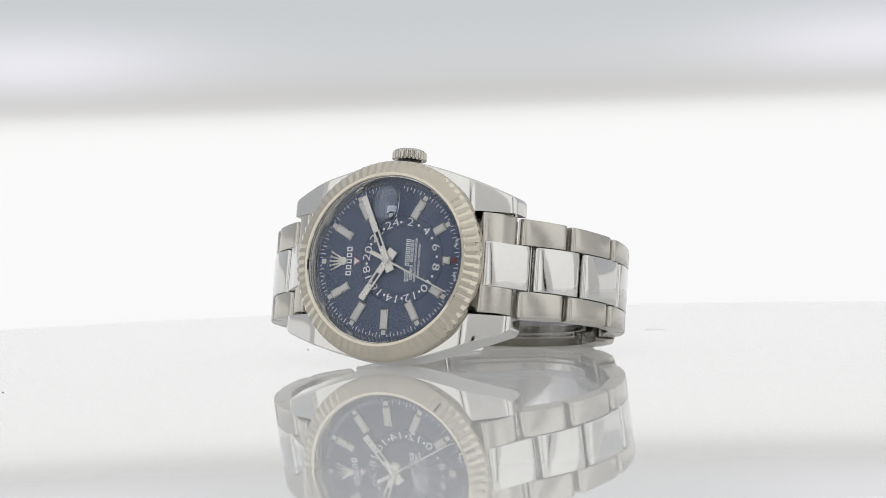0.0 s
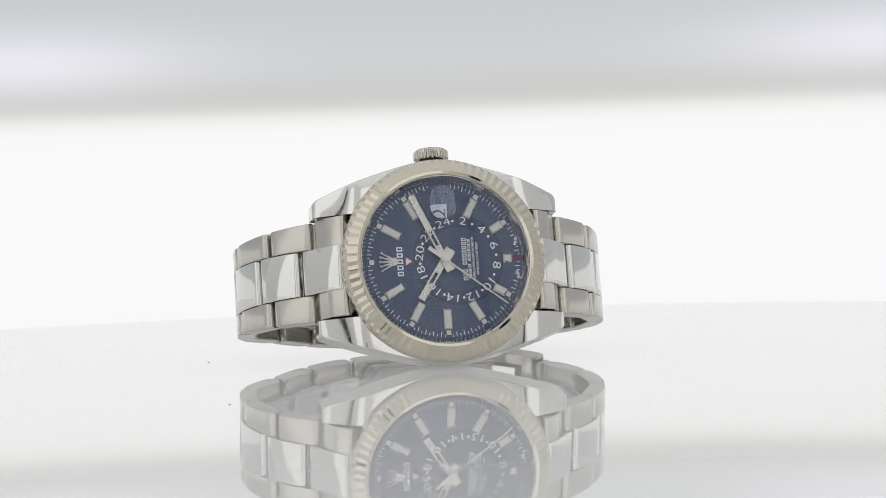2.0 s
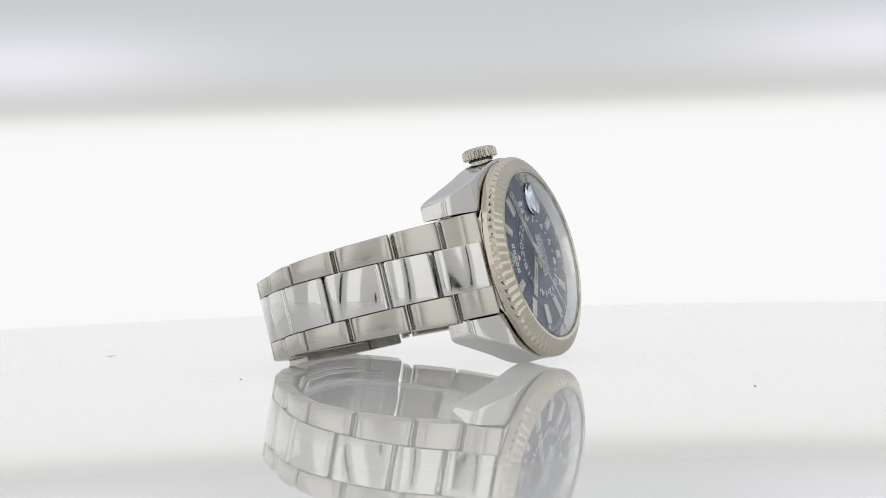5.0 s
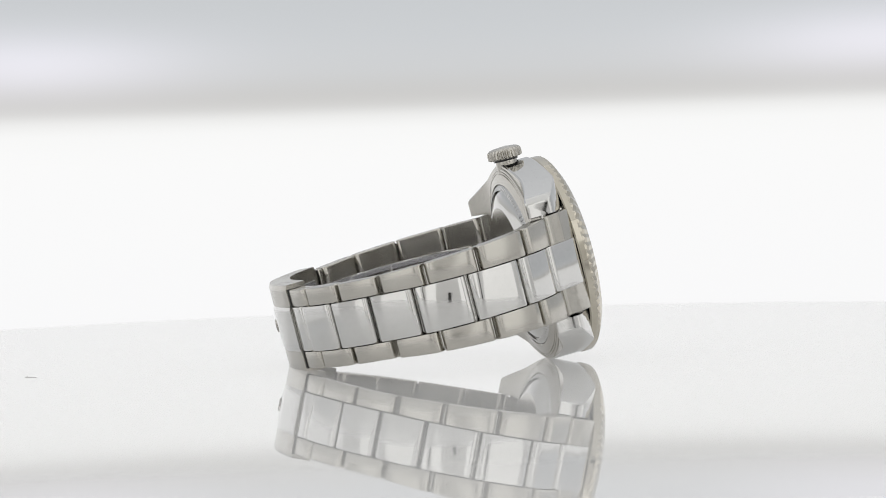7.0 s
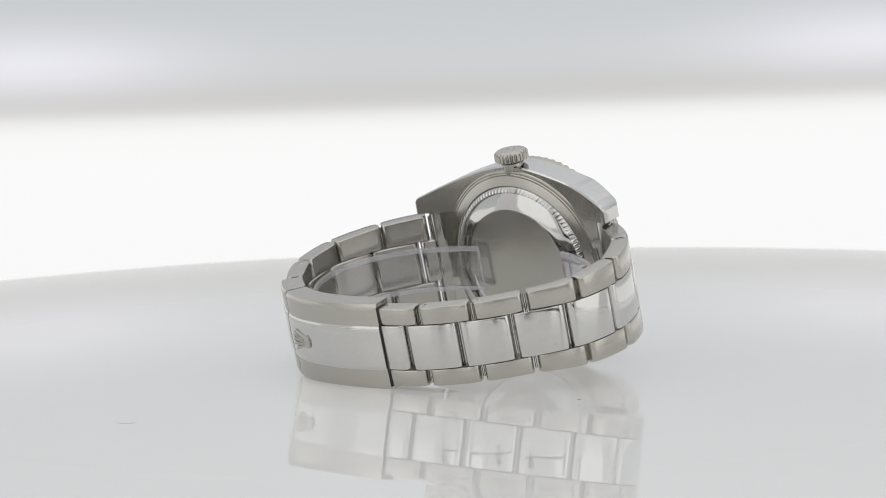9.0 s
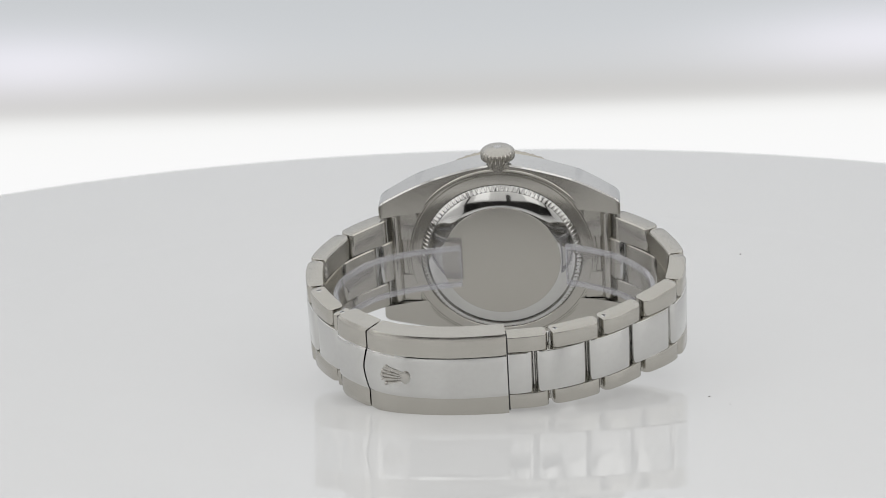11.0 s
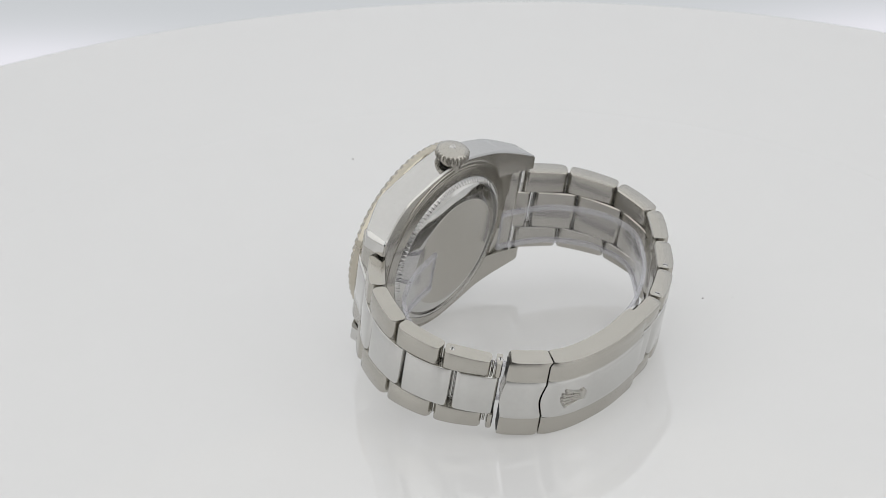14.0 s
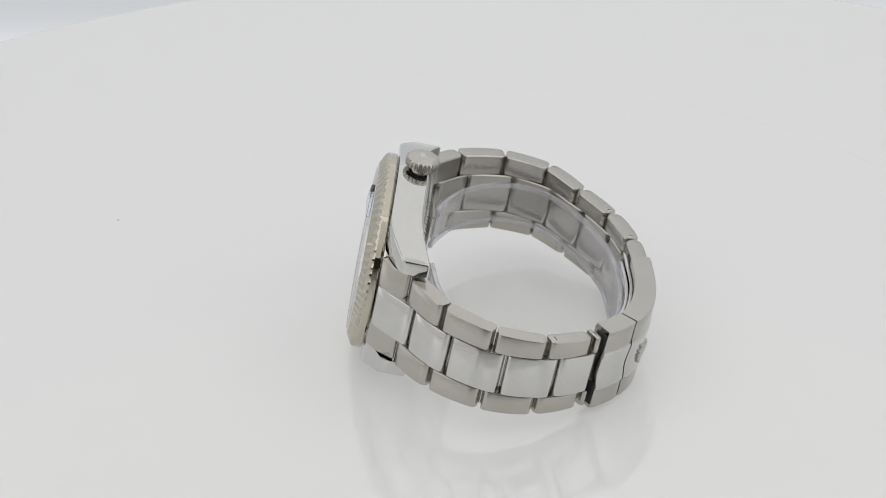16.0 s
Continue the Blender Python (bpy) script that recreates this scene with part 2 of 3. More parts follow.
wall("wall_far_west", [(-0.6, 0, -0.35), (-0.6, -1.0, -0.35), (-0.6, -1.0, 0.62), (-0.6, 0, 0.62)], DARK_WALL, "unseen dark wall beside the tent, added for dark reflections")
wall("wall_far_east", [(0.6, 0, 0.62), (0.6, -1.0, 0.62), (0.6, -1.0, -0.35), (0.6, 0, -0.35)], DARK_WALL, "unseen dark wall beside the tent, added for dark reflections")
wall("ceiling", [(-0.43, -0.675, 0.625), (0.43, -0.675, 0.625), (0.43, 0.43, 0.625), (-0.43, 0.43, 0.625)], CLOTH_TOP, "unseen glowing white cloth ceiling of the tent")
wall("floor", [(-0.43, 0.43, -0.352), (0.43, 0.43, -0.352), (0.43, -1.01, -0.352), (-0.43, -1.01, -0.352)], BENCH, "grey bench under the turntable")

# ---- the turntable ----
turntable = tagged(new("photo_table"), "round glossy white acrylic photo table, spinning and tilting", "table")


TABLE_SHIFT = -0.034


def turned_z(profile, steps=128):
    bm = bmesh.new()
    loft(bm, [[(r * math.cos(2 * math.pi * k / steps), TABLE_SHIFT + r * math.sin(2 * math.pi * k / steps), z) for k in range(steps)] for r, z in profile])
    return bm


ROTOR = 0.130


def build_tabletop():
    """The sheet with a round hole about the spinning axis, in which the rotor turns flush."""
    bm = bmesh.new()
    steps = 192
    def ring(r, z, shift):
        return [(r * math.cos(2 * math.pi * k / steps), shift + r * math.sin(2 * math.pi * k / steps), z) for k in range(steps)]
    loft(bm, [ring(ROTOR + 0.00004, 0, 0), ring(0.2350, 0, TABLE_SHIFT), ring(0.2362, -0.0004, TABLE_SHIFT), ring(0.2370, -0.0015, TABLE_SHIFT), ring(0.2370, -0.0065, TABLE_SHIFT),
              ring(0.236, -0.008, TABLE_SHIFT), ring(ROTOR + 0.00004, -0.008, 0)], closed=True)
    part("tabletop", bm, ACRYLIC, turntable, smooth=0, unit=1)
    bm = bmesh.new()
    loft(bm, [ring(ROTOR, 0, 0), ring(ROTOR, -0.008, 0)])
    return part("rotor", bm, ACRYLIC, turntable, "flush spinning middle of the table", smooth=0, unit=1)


rotor = build_tabletop()
part("hub", turned_z([(0.05, -0.0082), (0.05, -0.03), (0.03, -0.04), (0.03, -0.12)], 48), BENCH, turntable, "grey hub under the disc", unit=1)

# ---- the watch ----
watch = tagged(new("wristwatch"), "steel wristwatch with blue dial and fluted bezel, lying on its side", "watch")


def half_width(x):
    return 21.3 - 7.0 * (abs(x) / 26.0) ** 1.6


def front_depth(x):
    u = max(0.0, abs(x) - 16.5) / 9.5
    return 1.6 + 4.9 * (math.sqrt(u * u + 0.06) - 0.245)


def back_depth(x):
    u = max(0.0, abs(x) - 14.0) / 12.0
    return 8.2 + 3.05 * u ** 1.5


def build_case():
    bm = bmesh.new()
    for sign in (1, -1):
        rings = []
        xs = [-26.2 + 1.2 * (1 - math.cos(k * math.pi / 14)) for k in range(8)]
        xs = xs + [-25.0 + 50.0 * k / 76 for k in range(1, 76)] + [-x for x in reversed(xs)]
        for x in xs:
            u = max(0.0, abs(x) - 25.0) / 1.2
            end = 0.75 * (1 - math.sqrt(max(0.0, 1 - u * u)))
            zo, zi = half_width(x) - end + (0.6 * math.exp(-(x / 10) ** 2) if sign > 0 else 0.0), 10.9
            yf, yb = front_depth(x) + end, back_depth(x) - end * 0.7
            c = 0.34
            rings.append([(x, yf, zi * sign), (x, yf, (zo - c * 1.2) * sign), (x, yf + c * 0.3, (zo - c * 0.35) * sign), (x, yf + c, zo * sign),
                          (x, yb - c * 0.9, zo * sign), (x, yb, (zo - c * 0.9) * sign), (x, yb, zi * sign)])
        loft(bm, rings)
    steps = 96
    loft(bm, [[(r * math.cos(2 * math.pi * k / steps), y, r * math.sin(2 * math.pi * k / steps)) for k in range(steps)] for r, y in ((17.0, 1.55), (20.6, 1.55), (20.8, 2.2), (20.8, 7.4), (20.0, 8.1), (17.0, 8.1))])
    second_finish(part("case", bm, POLISHED, watch, "steel case with four polished lugs and a satin back", smooth=25), SATIN, Vector((0, 1, 0)), 0.75)


build_case()


def build_bezel():
    bm = bmesh.new()
    flutes, sub = 72, 4
    n = flutes * sub
    # radius, ridge depth, valley depth, inward cut of the valley
    levels = ((17.75, -1.5, -1.5, 0), (17.8, -2.3, -2.3, 0), (18.0, -2.48, -2.48, 0), (18.55, -2.42, -2.42, 0), (18.75, -2.33, -2.28, 0), (20.6, -1.40, -1.12, 0.0),
              (21.15, -1.0, -0.62, 0.14), (21.42, -0.68, -0.32, 0.12), (21.5, -0.1, -0.1, 0), (21.5, 1.0, 1.0, 0), (21.3, 1.3, 1.3, 0), (20.8, 1.45, 1.45, 0))
    rings = []
    for r, ridge, valley, cut in levels:
        ring = []
        for k in range(n):
            a = 2 * math.pi * k / n
            w = abs((k % sub) - sub / 2) / (sub / 2)
            rr = r - cut * (1 - w)
            ring.append((rr * math.cos(a), valley + (ridge - valley) * w, rr * math.sin(a)))
        rings.append(ring)
    loft(bm, rings, caps=False)
    part("bezel", bm, GOLD, watch, "fluted white-gold bezel", smooth=7)


build_bezel()
part("inner_ring", turned([(16.5, 0.1), (16.55, -0.05), (17.65, -1.75), (17.8, -1.75), (17.8, 0.1)], close_ends=False), POLISHED, watch, "sloping polished ring round the dial")
dial = part("dial", turned([(0.01, 0.0), (16.6, 0.0), (16.6, 0.6), (0.01, 0.6)]), BLUE, watch, "dark blue sunburst dial")

RING_AT = (3.05, 0.12)
part("hour_disc", turned([(6.75, -0.01), (6.85, -0.05), (9.3, -0.05), (9.4, -0.14), (9.52, -0.14), (9.62, -0.01)], close_ends=False, cx=RING_AT[0], cz=RING_AT[1]), BLUE_RING, dial, "off-centre blue hour ring")
for k in range(12):
    a = radians(-19.5 + 30 * k)
    way = (math.sin(a), math.cos(a))
    lettering("numeral", str(24 if k == 0 else 2 * k), 2.4, INK, dial, (RING_AT[0] + 8.15 * way[0], RING_AT[1] + 8.15 * way[1]), way, -0.08, 1.4, -0.006)
    a = radians(-4.8 + 30 * k)
    spot = (RING_AT[0] + 8.15 * math.sin(a), RING_AT[1] + 8.15 * math.cos(a))
    part("dot", turned([(0.28, -0.04), (0.28, -0.09), (0.01, -0.09)], 12, cx=spot[0], cz=spot[1]), INK, dial)

# minute track: a long line each minute, a short one each half minute
bm = bmesh.new()
for k in range(120):
    if k % 10 == 0 or 28 <= k <= 32:
        continue
    d = dial_way(k * 3.0)
    length = 1.0 if k % 2 == 0 else 0.5
    mid = 16.2 - length / 2
    slab(bm, (d[0] * mid, d[1] * mid), d, length, 0.15, 0.0, -0.03, chamfer=0.0)
tagged(part("minute_track", bm, INK, dial, smooth=0), kind="stuff")

# applied hour markers: inner and outer radius, width
for k in range(12):
    if k in (0, 3):
        continue
    d = dial_way(30 * k)
    r0, r1 = (12.6, 14.4) if k == 6 else (10.3, 14.6)
    if k in (5, 7):
        r0 = 11.8
    mid = (r0 + r1) / 2
    bm = bmesh.new()
    slab(bm, (d[0] * mid, d[1] * mid), d, r1 - r0, 1.75, 0.0, -0.55, chamfer=0.25)
    marker = part("hour_marker", bm, HAND_STEEL, dial, "polished baton marker", smooth=0)
    bm = bmesh.new()
    slab(bm, (d[0] * mid, d[1] * mid), d, r1 - r0 - 0.6, 1.1, -0.55, -0.60, chamfer=0.02)
    part("lume_fill", bm, LUME, marker, "pale luminous filling", smooth=0)
for k in range(12):
    if k == 3:
        continue
    d = dial_way(30 * k)
    bm = bmesh.new()
    slab(bm, (d[0] * 15.25, d[1] * 15.25), d, 1.0, 1.0, 0.0, -0.12, chamfer=0.03)
    part("month_window", bm, RED if k == 6 else LUME, dial, smooth=0)

# crown emblem at twelve: five prongs on an oval base
bm = bmesh.new()
for q in range(-2, 3):
    a = radians(180 + q * 15)
    w = (math.cos(a), math.sin(a))
    base = (-11.0, q * 0.32)
    tip = (base[0] + w[0] * 2.5, base[1] - w[1] * 2.5)
    way = Vector((tip[0] - base[0], tip[1] - base[1])).normalized()
    slab(bm, ((base[0] + tip[0]) / 2, (base[1] + tip[1]) / 2), (way.x, way.y), 2.5, 0.42, 0.0, -0.35, taper=0.6, chamfer=0.05)
    bmesh.ops.create_icosphere(bm, subdivisions=1, radius=0.32, matrix=Matrix.Translation((tip[0], -0.3, tip[1])))
part("emblem", bm, HAND_STEEL, dial, "applied steel emblem with five prongs", smooth=0)
part("emblem_base", turned([(0.85, 0), (0.85, -0.3), (0.5, -0.4), (0.01, -0.4)], 24, cx=-10.6, cz=0), HAND_STEEL, dial)

# brand and model lines as rows of plain open blocks
for x, count, pitch, h, z0, stroke in ((-9.3, 5, 1.30, 1.25, 0.0, 0.26), (4.4, 11, 0.84, 0.98, 0.1, 0.17), (5.4, 16, 0.53, 0.62, 0.15, 0.12)):
    for q in range(count):
        if (count == 11 and q == 3) or (count == 16 and q == 6):
            continue
        z = z0 + (q - (count - 1) / 2) * pitch
        wide = pitch * 0.72
        bm = bmesh.new()
        for side in (-1, 1):
            slab(bm, (x, z + side * (wide - stroke) / 2), (1, 0), h, stroke, 0.0, -0.09, chamfer=0.0)
            slab(bm, (x + side * (h - stroke) / 2, z), (0, 1), wide - stroke * 2, stroke, 0.0, -0.09, chamfer=0.0)
        part("letter_block", bm, INK, dial, smooth=0)
lettering("small_print", "SUPERLATIVE CHRONOMETER", 0.68, INK, dial, (6.28, 0.15), (-1, 0), -0.06)
lettering("small_print", "OFFICIALLY CERTIFIED", 0.68, INK, dial, (7.1, 0.2), (-1, 0), -0.06)
lettering("small_print", "SWISS", 0.75, INK, dial, (15.6, -3.4), (-0.97, -0.22), -0.06)
lettering("small_print", "MADE", 0.75, INK, dial, (15.5, 3.7), (-0.97, 0.22), -0.06)
bm = bmesh.new()
loft(bm, [[(-8.15, y, -0.98), (-6.55, y, 0.0), (-8.15, y, 0.98)] for y in (0.0, -0.08)])
pointer = part("pointer", bm, PALE_RED, dial, "white triangle edged in red", smooth=0)
bm = bmesh.new()
loft(bm, [[(-8.0, y, -0.72), (-6.85, y, 0.0), (-8.0, y, 0.72)] for y in (-0.08, -0.12)])
part("pointer_fill", bm, INK, pointer, "white filling", smooth=0)

# date window and its magnifier
bm = bmesh.new()
slab(bm, (0.0, 10.6), (0, 1), 2.6, 2.3, 0.0, -0.05, chamfer=0.0)
window = part("date_window", bm, INK, dial, "white date window", smooth=0)
lettering("date_figure", "2", 2.9, BLACK, window, (0.0, 10.4), (-1, 0), -0.09, 1.0, 0.0)
part("crystal", turned([(0.01, -2.50), (17.1, -2.48), (17.65, -2.3), (17.75, -2.0), (17.75, -1.6)], close_ends=False), CRYSTAL, watch, "flat clear crystal").visible_shadow = False


def build_lens():
    bm = bmesh.new()
    rings = []
    for r, h in ((1.0, 0.0), (1.0, 0.5), (0.96, 0.62), (0.86, 0.75), (0.7, 0.89), (0.5, 1.01), (0.25, 1.09), (0.02, 1.12)):
        ring = []
        for k in range(32):
            a = 2 * math.pi * k / 32
            c, s = math.cos(a), math.sin(a)
            p = 0.75
            ring.append((-0.05 + 2.8 * r * math.copysign(abs(c) ** p, c), -2.52 - h, 11.8 + 3.6 * r * math.copysign(abs(s) ** p, s)))
        rings.append(ring)
    loft(bm, rings)
    part("magnifier", bm, LENS, watch, "domed clear date magnifier", smooth=60).visible_shadow = False


build_lens()


def build_hand(name, degrees, length, width, tail, tail_width, depth, open_to=None, label=""):
    """A straight polished hand drawn towards twelve, then turned; its origin lies on the dial's axis."""
    bm = bmesh.new()
    if open_to:
        a, b = open_to
        for z in (-width * 0.36, width * 0.36):
            slab(bm, (-(a + b) / 2, z), (-1, 0), b - a, width * 0.28, depth + 0.1, depth - 0.1, chamfer=0.04)
        slab(bm, (-(b + length) / 2, 0), (-1, 0), length - b, width, depth + 0.1, depth - 0.1, chamfer=0.06)
        slab(bm, (-a / 2, 0), (-1, 0), a, width, depth + 0.1, depth - 0.1, chamfer=0.06)
    else:
        slab(bm, (-length / 2, 0), (-1, 0), length, width, depth + 0.08, depth - 0.08, taper=0.7, chamfer=0.03)
    slab(bm, (tail / 2, 0), (-1, 0), tail, tail_width, depth + 0.1, depth - 0.1, chamfer=0.06)
    ob = part(name, bm, HAND_STEEL, watch, label, smooth=0)
    ob.rotation_mode = "QUATERNION"
    ob.rotation_quaternion = hand_pose(degrees).to_quaternion()
    return ob


def hand_pose(degrees):
    return Matrix.Rotation(radians(degrees), 4, "Y")


build_hand("hour_hand", 303.5, 9.9, 1.5, 2.6, 2.2, -0.85, (3.3, 6.1), "polished open hour hand")
build_hand("minute_hand", 65.2, 15.1, 1.4, 2.7, 1.9, -1.15, (3.3, 6.6), "long polished minute hand")
seconds_hand = build_hand("seconds_hand", 214.6, 16.0, 0.42, 4.2, 0.9, -1.45, None, "thin seconds hand")
part("pinion", turned([(0.9, -0.6), (0.9, -1.6), (0.5, -1.75), (0.01, -1.75)], 24), HAND_STEEL, watch, "round centre cap")


def build_crown():
    bm = bmesh.new()
    teeth, cy = 24, 6.4
    n = teeth * 4
    def ring(r, z, cut=0.0):
        out = []
        for k in range(n):
            a = 2 * math.pi * k / n
            rr = r - (cut if k % 4 in (2, 3) else 0)
            out.append((rr * math.cos(a), cy + rr * math.sin(a), z))
        return out
    loft(bm, [ring(2.3, 20.0), ring(2.3, 22.7), ring(3.3, 22.75), ring(3.72, 23.0, 0.36), ring(3.72, 24.35, 0.36), ring(3.55, 24.6, 0.2), ring(3.3, 24.8), ring(3.05, 24.98), ring(2.5, 25.15), ring(0.02, 25.35)])
    crown = part("crown", bm, SATIN, watch, "ribbed steel winding crown", smooth=20)
    # dark ring that paints the shade beneath the crown
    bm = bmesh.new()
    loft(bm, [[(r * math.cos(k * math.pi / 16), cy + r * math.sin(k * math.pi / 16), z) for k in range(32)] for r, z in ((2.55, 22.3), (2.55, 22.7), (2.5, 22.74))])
    part("crown_shade", bm, GAP_SHADE, crown, "dark ring for the shade under the crown")
    bm = bmesh.new()
    for q in range(-2, 3):
        a = radians(q * 17)
        slab(bm, (0, 0), (1, 0), 1.6, 0.24, 0.0, 0.12, chamfer=0.02)
        for v in list(bm.verts)[-12:]:
            u, h, w = v.co.x + 0.8, v.co.y, v.co.z
            v.co = Vector((math.sin(a) * u + w * math.cos(a), cy + 0.7 - math.cos(a) * u + w * math.sin(a), 25.12 + h + 0.1))
    part("crown_emblem", bm, POLISHED, crown, smooth=0)


build_crown()


def build_caseback():
    back = part("caseback", turned([(16.6, 7.6), (20.95, 7.6), (20.95, 8.3), (20.8, 8.45), (20.5, 8.5), (20.45, 8.38), (20.3, 8.38), (20.25, 8.56), (20.0, 8.64), (19.95, 8.52), (19.8, 8.52), (19.75, 8.72),
                                    (18.6, 9.05), (17.75, 9.22), (17.6, 9.1), (17.5, 8.8)], 128, close_ends=False), SATIN, watch, "round satin steel case back with fine grooves")
    bm = bmesh.new()
    teeth = 110
    n = teeth * 4
    rings = []
    for r, y, cut in ((17.5, 8.7, 0), (17.5, 9.1, 0.0), (16.9, 9.6, 0.55), (16.6, 9.75, 0.75), (16.4, 9.75, 0), (16.45, 9.3, 0)):
        rings.append([((r + (cut if k % 4 < 2 else 0)) * math.cos(2 * math.pi * k / n), y - (0.75 * cut if k % 4 < 2 else 0), (r + (cut if k % 4 < 2 else 0)) * math.sin(2 * math.pi * k / n)) for k in range(n)])
    loft(bm, rings, caps=False)
    part("toothed_ring", bm, POLISHED, back, "fine-toothed steel ring", smooth=20)
    part("back_slope", turned([(16.6, 9.2), (16.3, 9.45), (15.2, 9.98), (14.0, 10.5), (13.1, 10.82), (12.9, 10.85)], 128, close_ends=False), POLISHED, back, "mirror-polished slope")
    part("back_disc", turned([(12.95, 10.8), (12.85, 10.9), (0.02, 10.95)], 128, close_ends=False), SATIN, back, "satin steel centre disc")


build_caseback()

# ---- bracelet: its outer line in (x, y), from the twelve side round the clasp to the six side ----
LINE = [(-20.6, 0.9), (-23.6, 3.9), (-26.2, 7.6), (-34.6, 14.9), (-39.6, 25.8), (-38.4, 37.6), (-31.0, 45.8), (-22.6, 52.9), (-12.2, 57.7), (-3.3, 59.2), (8.0, 60.1), (18.6, 58.7),
        (25.5, 55.2), (32.0, 48.9), (38.8, 38.0), (39.8, 26.4), (34.6, 15.2), (26.2, 7.6), (23.6, 3.9), (20.6, 0.9)]


def smooth_line(pts, per=24):
    out = []
    p = [Vector(q) for q in pts]
    p = [2 * p[0] - p[1]] + p + [2 * p[-1] - p[-2]]
    for i in range(1, len(p) - 2):
        for k in range(per):
            u = k / per
            a, b, c, d = p[i - 1:i + 3]
            out.append(0.5 * (2 * b + (c - a) * u + (2 * a - 5 * b + 4 * c - d) * u * u + (3 * b - a - 3 * c + d) * u ** 3))
    out.append(p[-2])
    return out


TRACE = smooth_line(LINE)
REACH = [0.0]
for _a, _b in zip(TRACE, TRACE[1:]):
    REACH.append(REACH[-1] + (_b - _a).length)


def on_line(s):
    """Point and outward direction at the length s along the bracelet."""
    s = min(max(s, 0.001), REACH[-1] - 0.001)
    i = int(np.searchsorted(REACH, s)) - 1
    u = (s - REACH[i]) / (REACH[i + 1] - REACH[i])
    p = TRACE[i].lerp(TRACE[i + 1], u)
    d = (TRACE[min(i + 2, len(TRACE) - 1)] - TRACE[max(i - 1, 0)]).normalized()
    return p, Vector((-d.y, d.x))


def length_at(x, y):
    q = Vector((x, y))
    return REACH[min(range(len(TRACE)), key=lambda i: (TRACE[i] - q).length)]


MID = -0.25


def taper(s):
    """Half the bracelet's width at s: it narrows from the lugs to the clasp."""
    e = min(s, REACH[-1] - s)
    return 10.6 - 2.2 * min(1.0, max(0.0, e - 8) / 50)


def sweep(bm, s0, s1, z0, z1, outer=0.0, inner=-3.55, c=0.35, n=5, arch=0.0, flat=0.0):
    """A link bent along the bracelet's line between s0 and s1, with rounded edges; z0 and z1 may be functions of s; flat: how far it straightens."""
    rings = []
    q = [(c * (1 - math.cos(a)), c * (1 - math.sin(a))) for a in (0.0, 0.35, 0.7, 1.1)]
    stations = [(s0 + d, e) for d, e in q] + [(s0 + c + (s1 - s0 - 2 * c) * k / n, 0) for k in range(n + 1)] + [(s1 - d, e) for d, e in reversed(q)]
    (pa, _), (pb, _) = on_line(s0), on_line(s1)
    chord = (pb - pa).normalized()
    across = Vector((-chord.y, chord.x))
    for s, inset in stations:
        p, o = on_line(s)
        v = (s - s0) / (s1 - s0)
        p = p.lerp(pa.lerp(pb, v) + across * (0.5 * flat * (s1 - s0) / 11.0), flat)
        o = o.lerp(across, flat).normalized()
        u = 2 * v - 1
        a = z0(s) if callable(z0) else z0
        b = z1(s) if callable(z1) else z1
        lo, hi = inner + inset * 1.0, outer - inset + arch * (1 - u * u)
        k = min(c, 0.4) * 0.6
        m = min(c, 0.27)
        pts = ((lo, a + k), (lo + k, a), (hi - m, a), (hi - m * 0.3, a + m * 0.3), (hi, a + m), (hi, b - m), (hi - m * 0.3, b - m * 0.3), (hi - m, b), (lo + k, b), (lo, b - k))
        rings.append([(p.x + o.x * h, p.y + o.y * h, MID + z) for h, z in pts])
    loft(bm, rings)


CENTRE = 4.75


def link_row(cuts, offset, end_centre):
    """Outer links between the cuts, centre links shifted towards the clasp, and a pin through each joint."""
    for a, b in zip(cuts, cuts[1:]):
        for sign in (1, -1):
            bm = bmesh.new()
            if sign > 0:
                sweep(bm, a + 0.55, b - 0.55, CENTRE + 0.07, taper, arch=0.30, c=min(1.0, (b - a) * 0.14), n=8, flat=0.6)
            else:
                sweep(bm, a + 0.55, b - 0.55, lambda s: -taper(s), -CENTRE - 0.07, arch=0.34, c=min(1.05, (b - a) * 0.14), n=8, flat=0.6)
            part("side_link", bm, BRUSHED, watch, smooth=40)
    mids = [c + offset for c in cuts]
    mids = [end_centre[0]] + [m for m in mids if end_centre[0] + 3 < m < end_centre[1] - 1.5] + [end_centre[1]]
    for a, b in zip(mids, mids[1:]):
        bm = bmesh.new()
        sweep(bm, a + 0.42, b - 0.42, -CENTRE, CENTRE, outer=0.1, arch=0.34, c=0.95, n=8, flat=0.6)
        _, away = on_line((a + b) / 2)
        second_finish(part("centre_link", bm, POLISHED, watch, "polished centre link", smooth=40), BRUSHED, Vector((-away.x, -away.y, 0)), 0.6)
    for c, half in [(c, taper(c) - 0.6) for c in cuts if abs(c - S_CLASP_B) > 2 and c < S_CLASP_A or c > S_CLASP_B + 2] + [(m, CENTRE) for m in mids[1:-1]]:
        p, o = on_line(c)
        bm = bmesh.new()
        rings = [[(p.x + o.x * -1.8 + 0.27 * math.cos(k * math.pi / 5), p.y + o.y * -1.8 + 0.27 * math.sin(k * math.pi / 5), MID + z) for k in range(10)] for z in (-half, half)]
        loft(bm, rings)
        part("hinge_pin", bm, POLISHED, watch, smooth=40)


S_CLASP_A, S_J1 = length_at(-3.3, 59.2), length_at(-12.2, 57.7)
cuts_a = [length_at(*q) for q in ((-26.2, 7.6), (-34.6, 14.9), (-39.6, 26.2), (-38.3, 37.8), (-31.0, 45.8), (-22.6, 52.9), (-12.2, 57.7))] + [S_CLASP_A + 1.5]
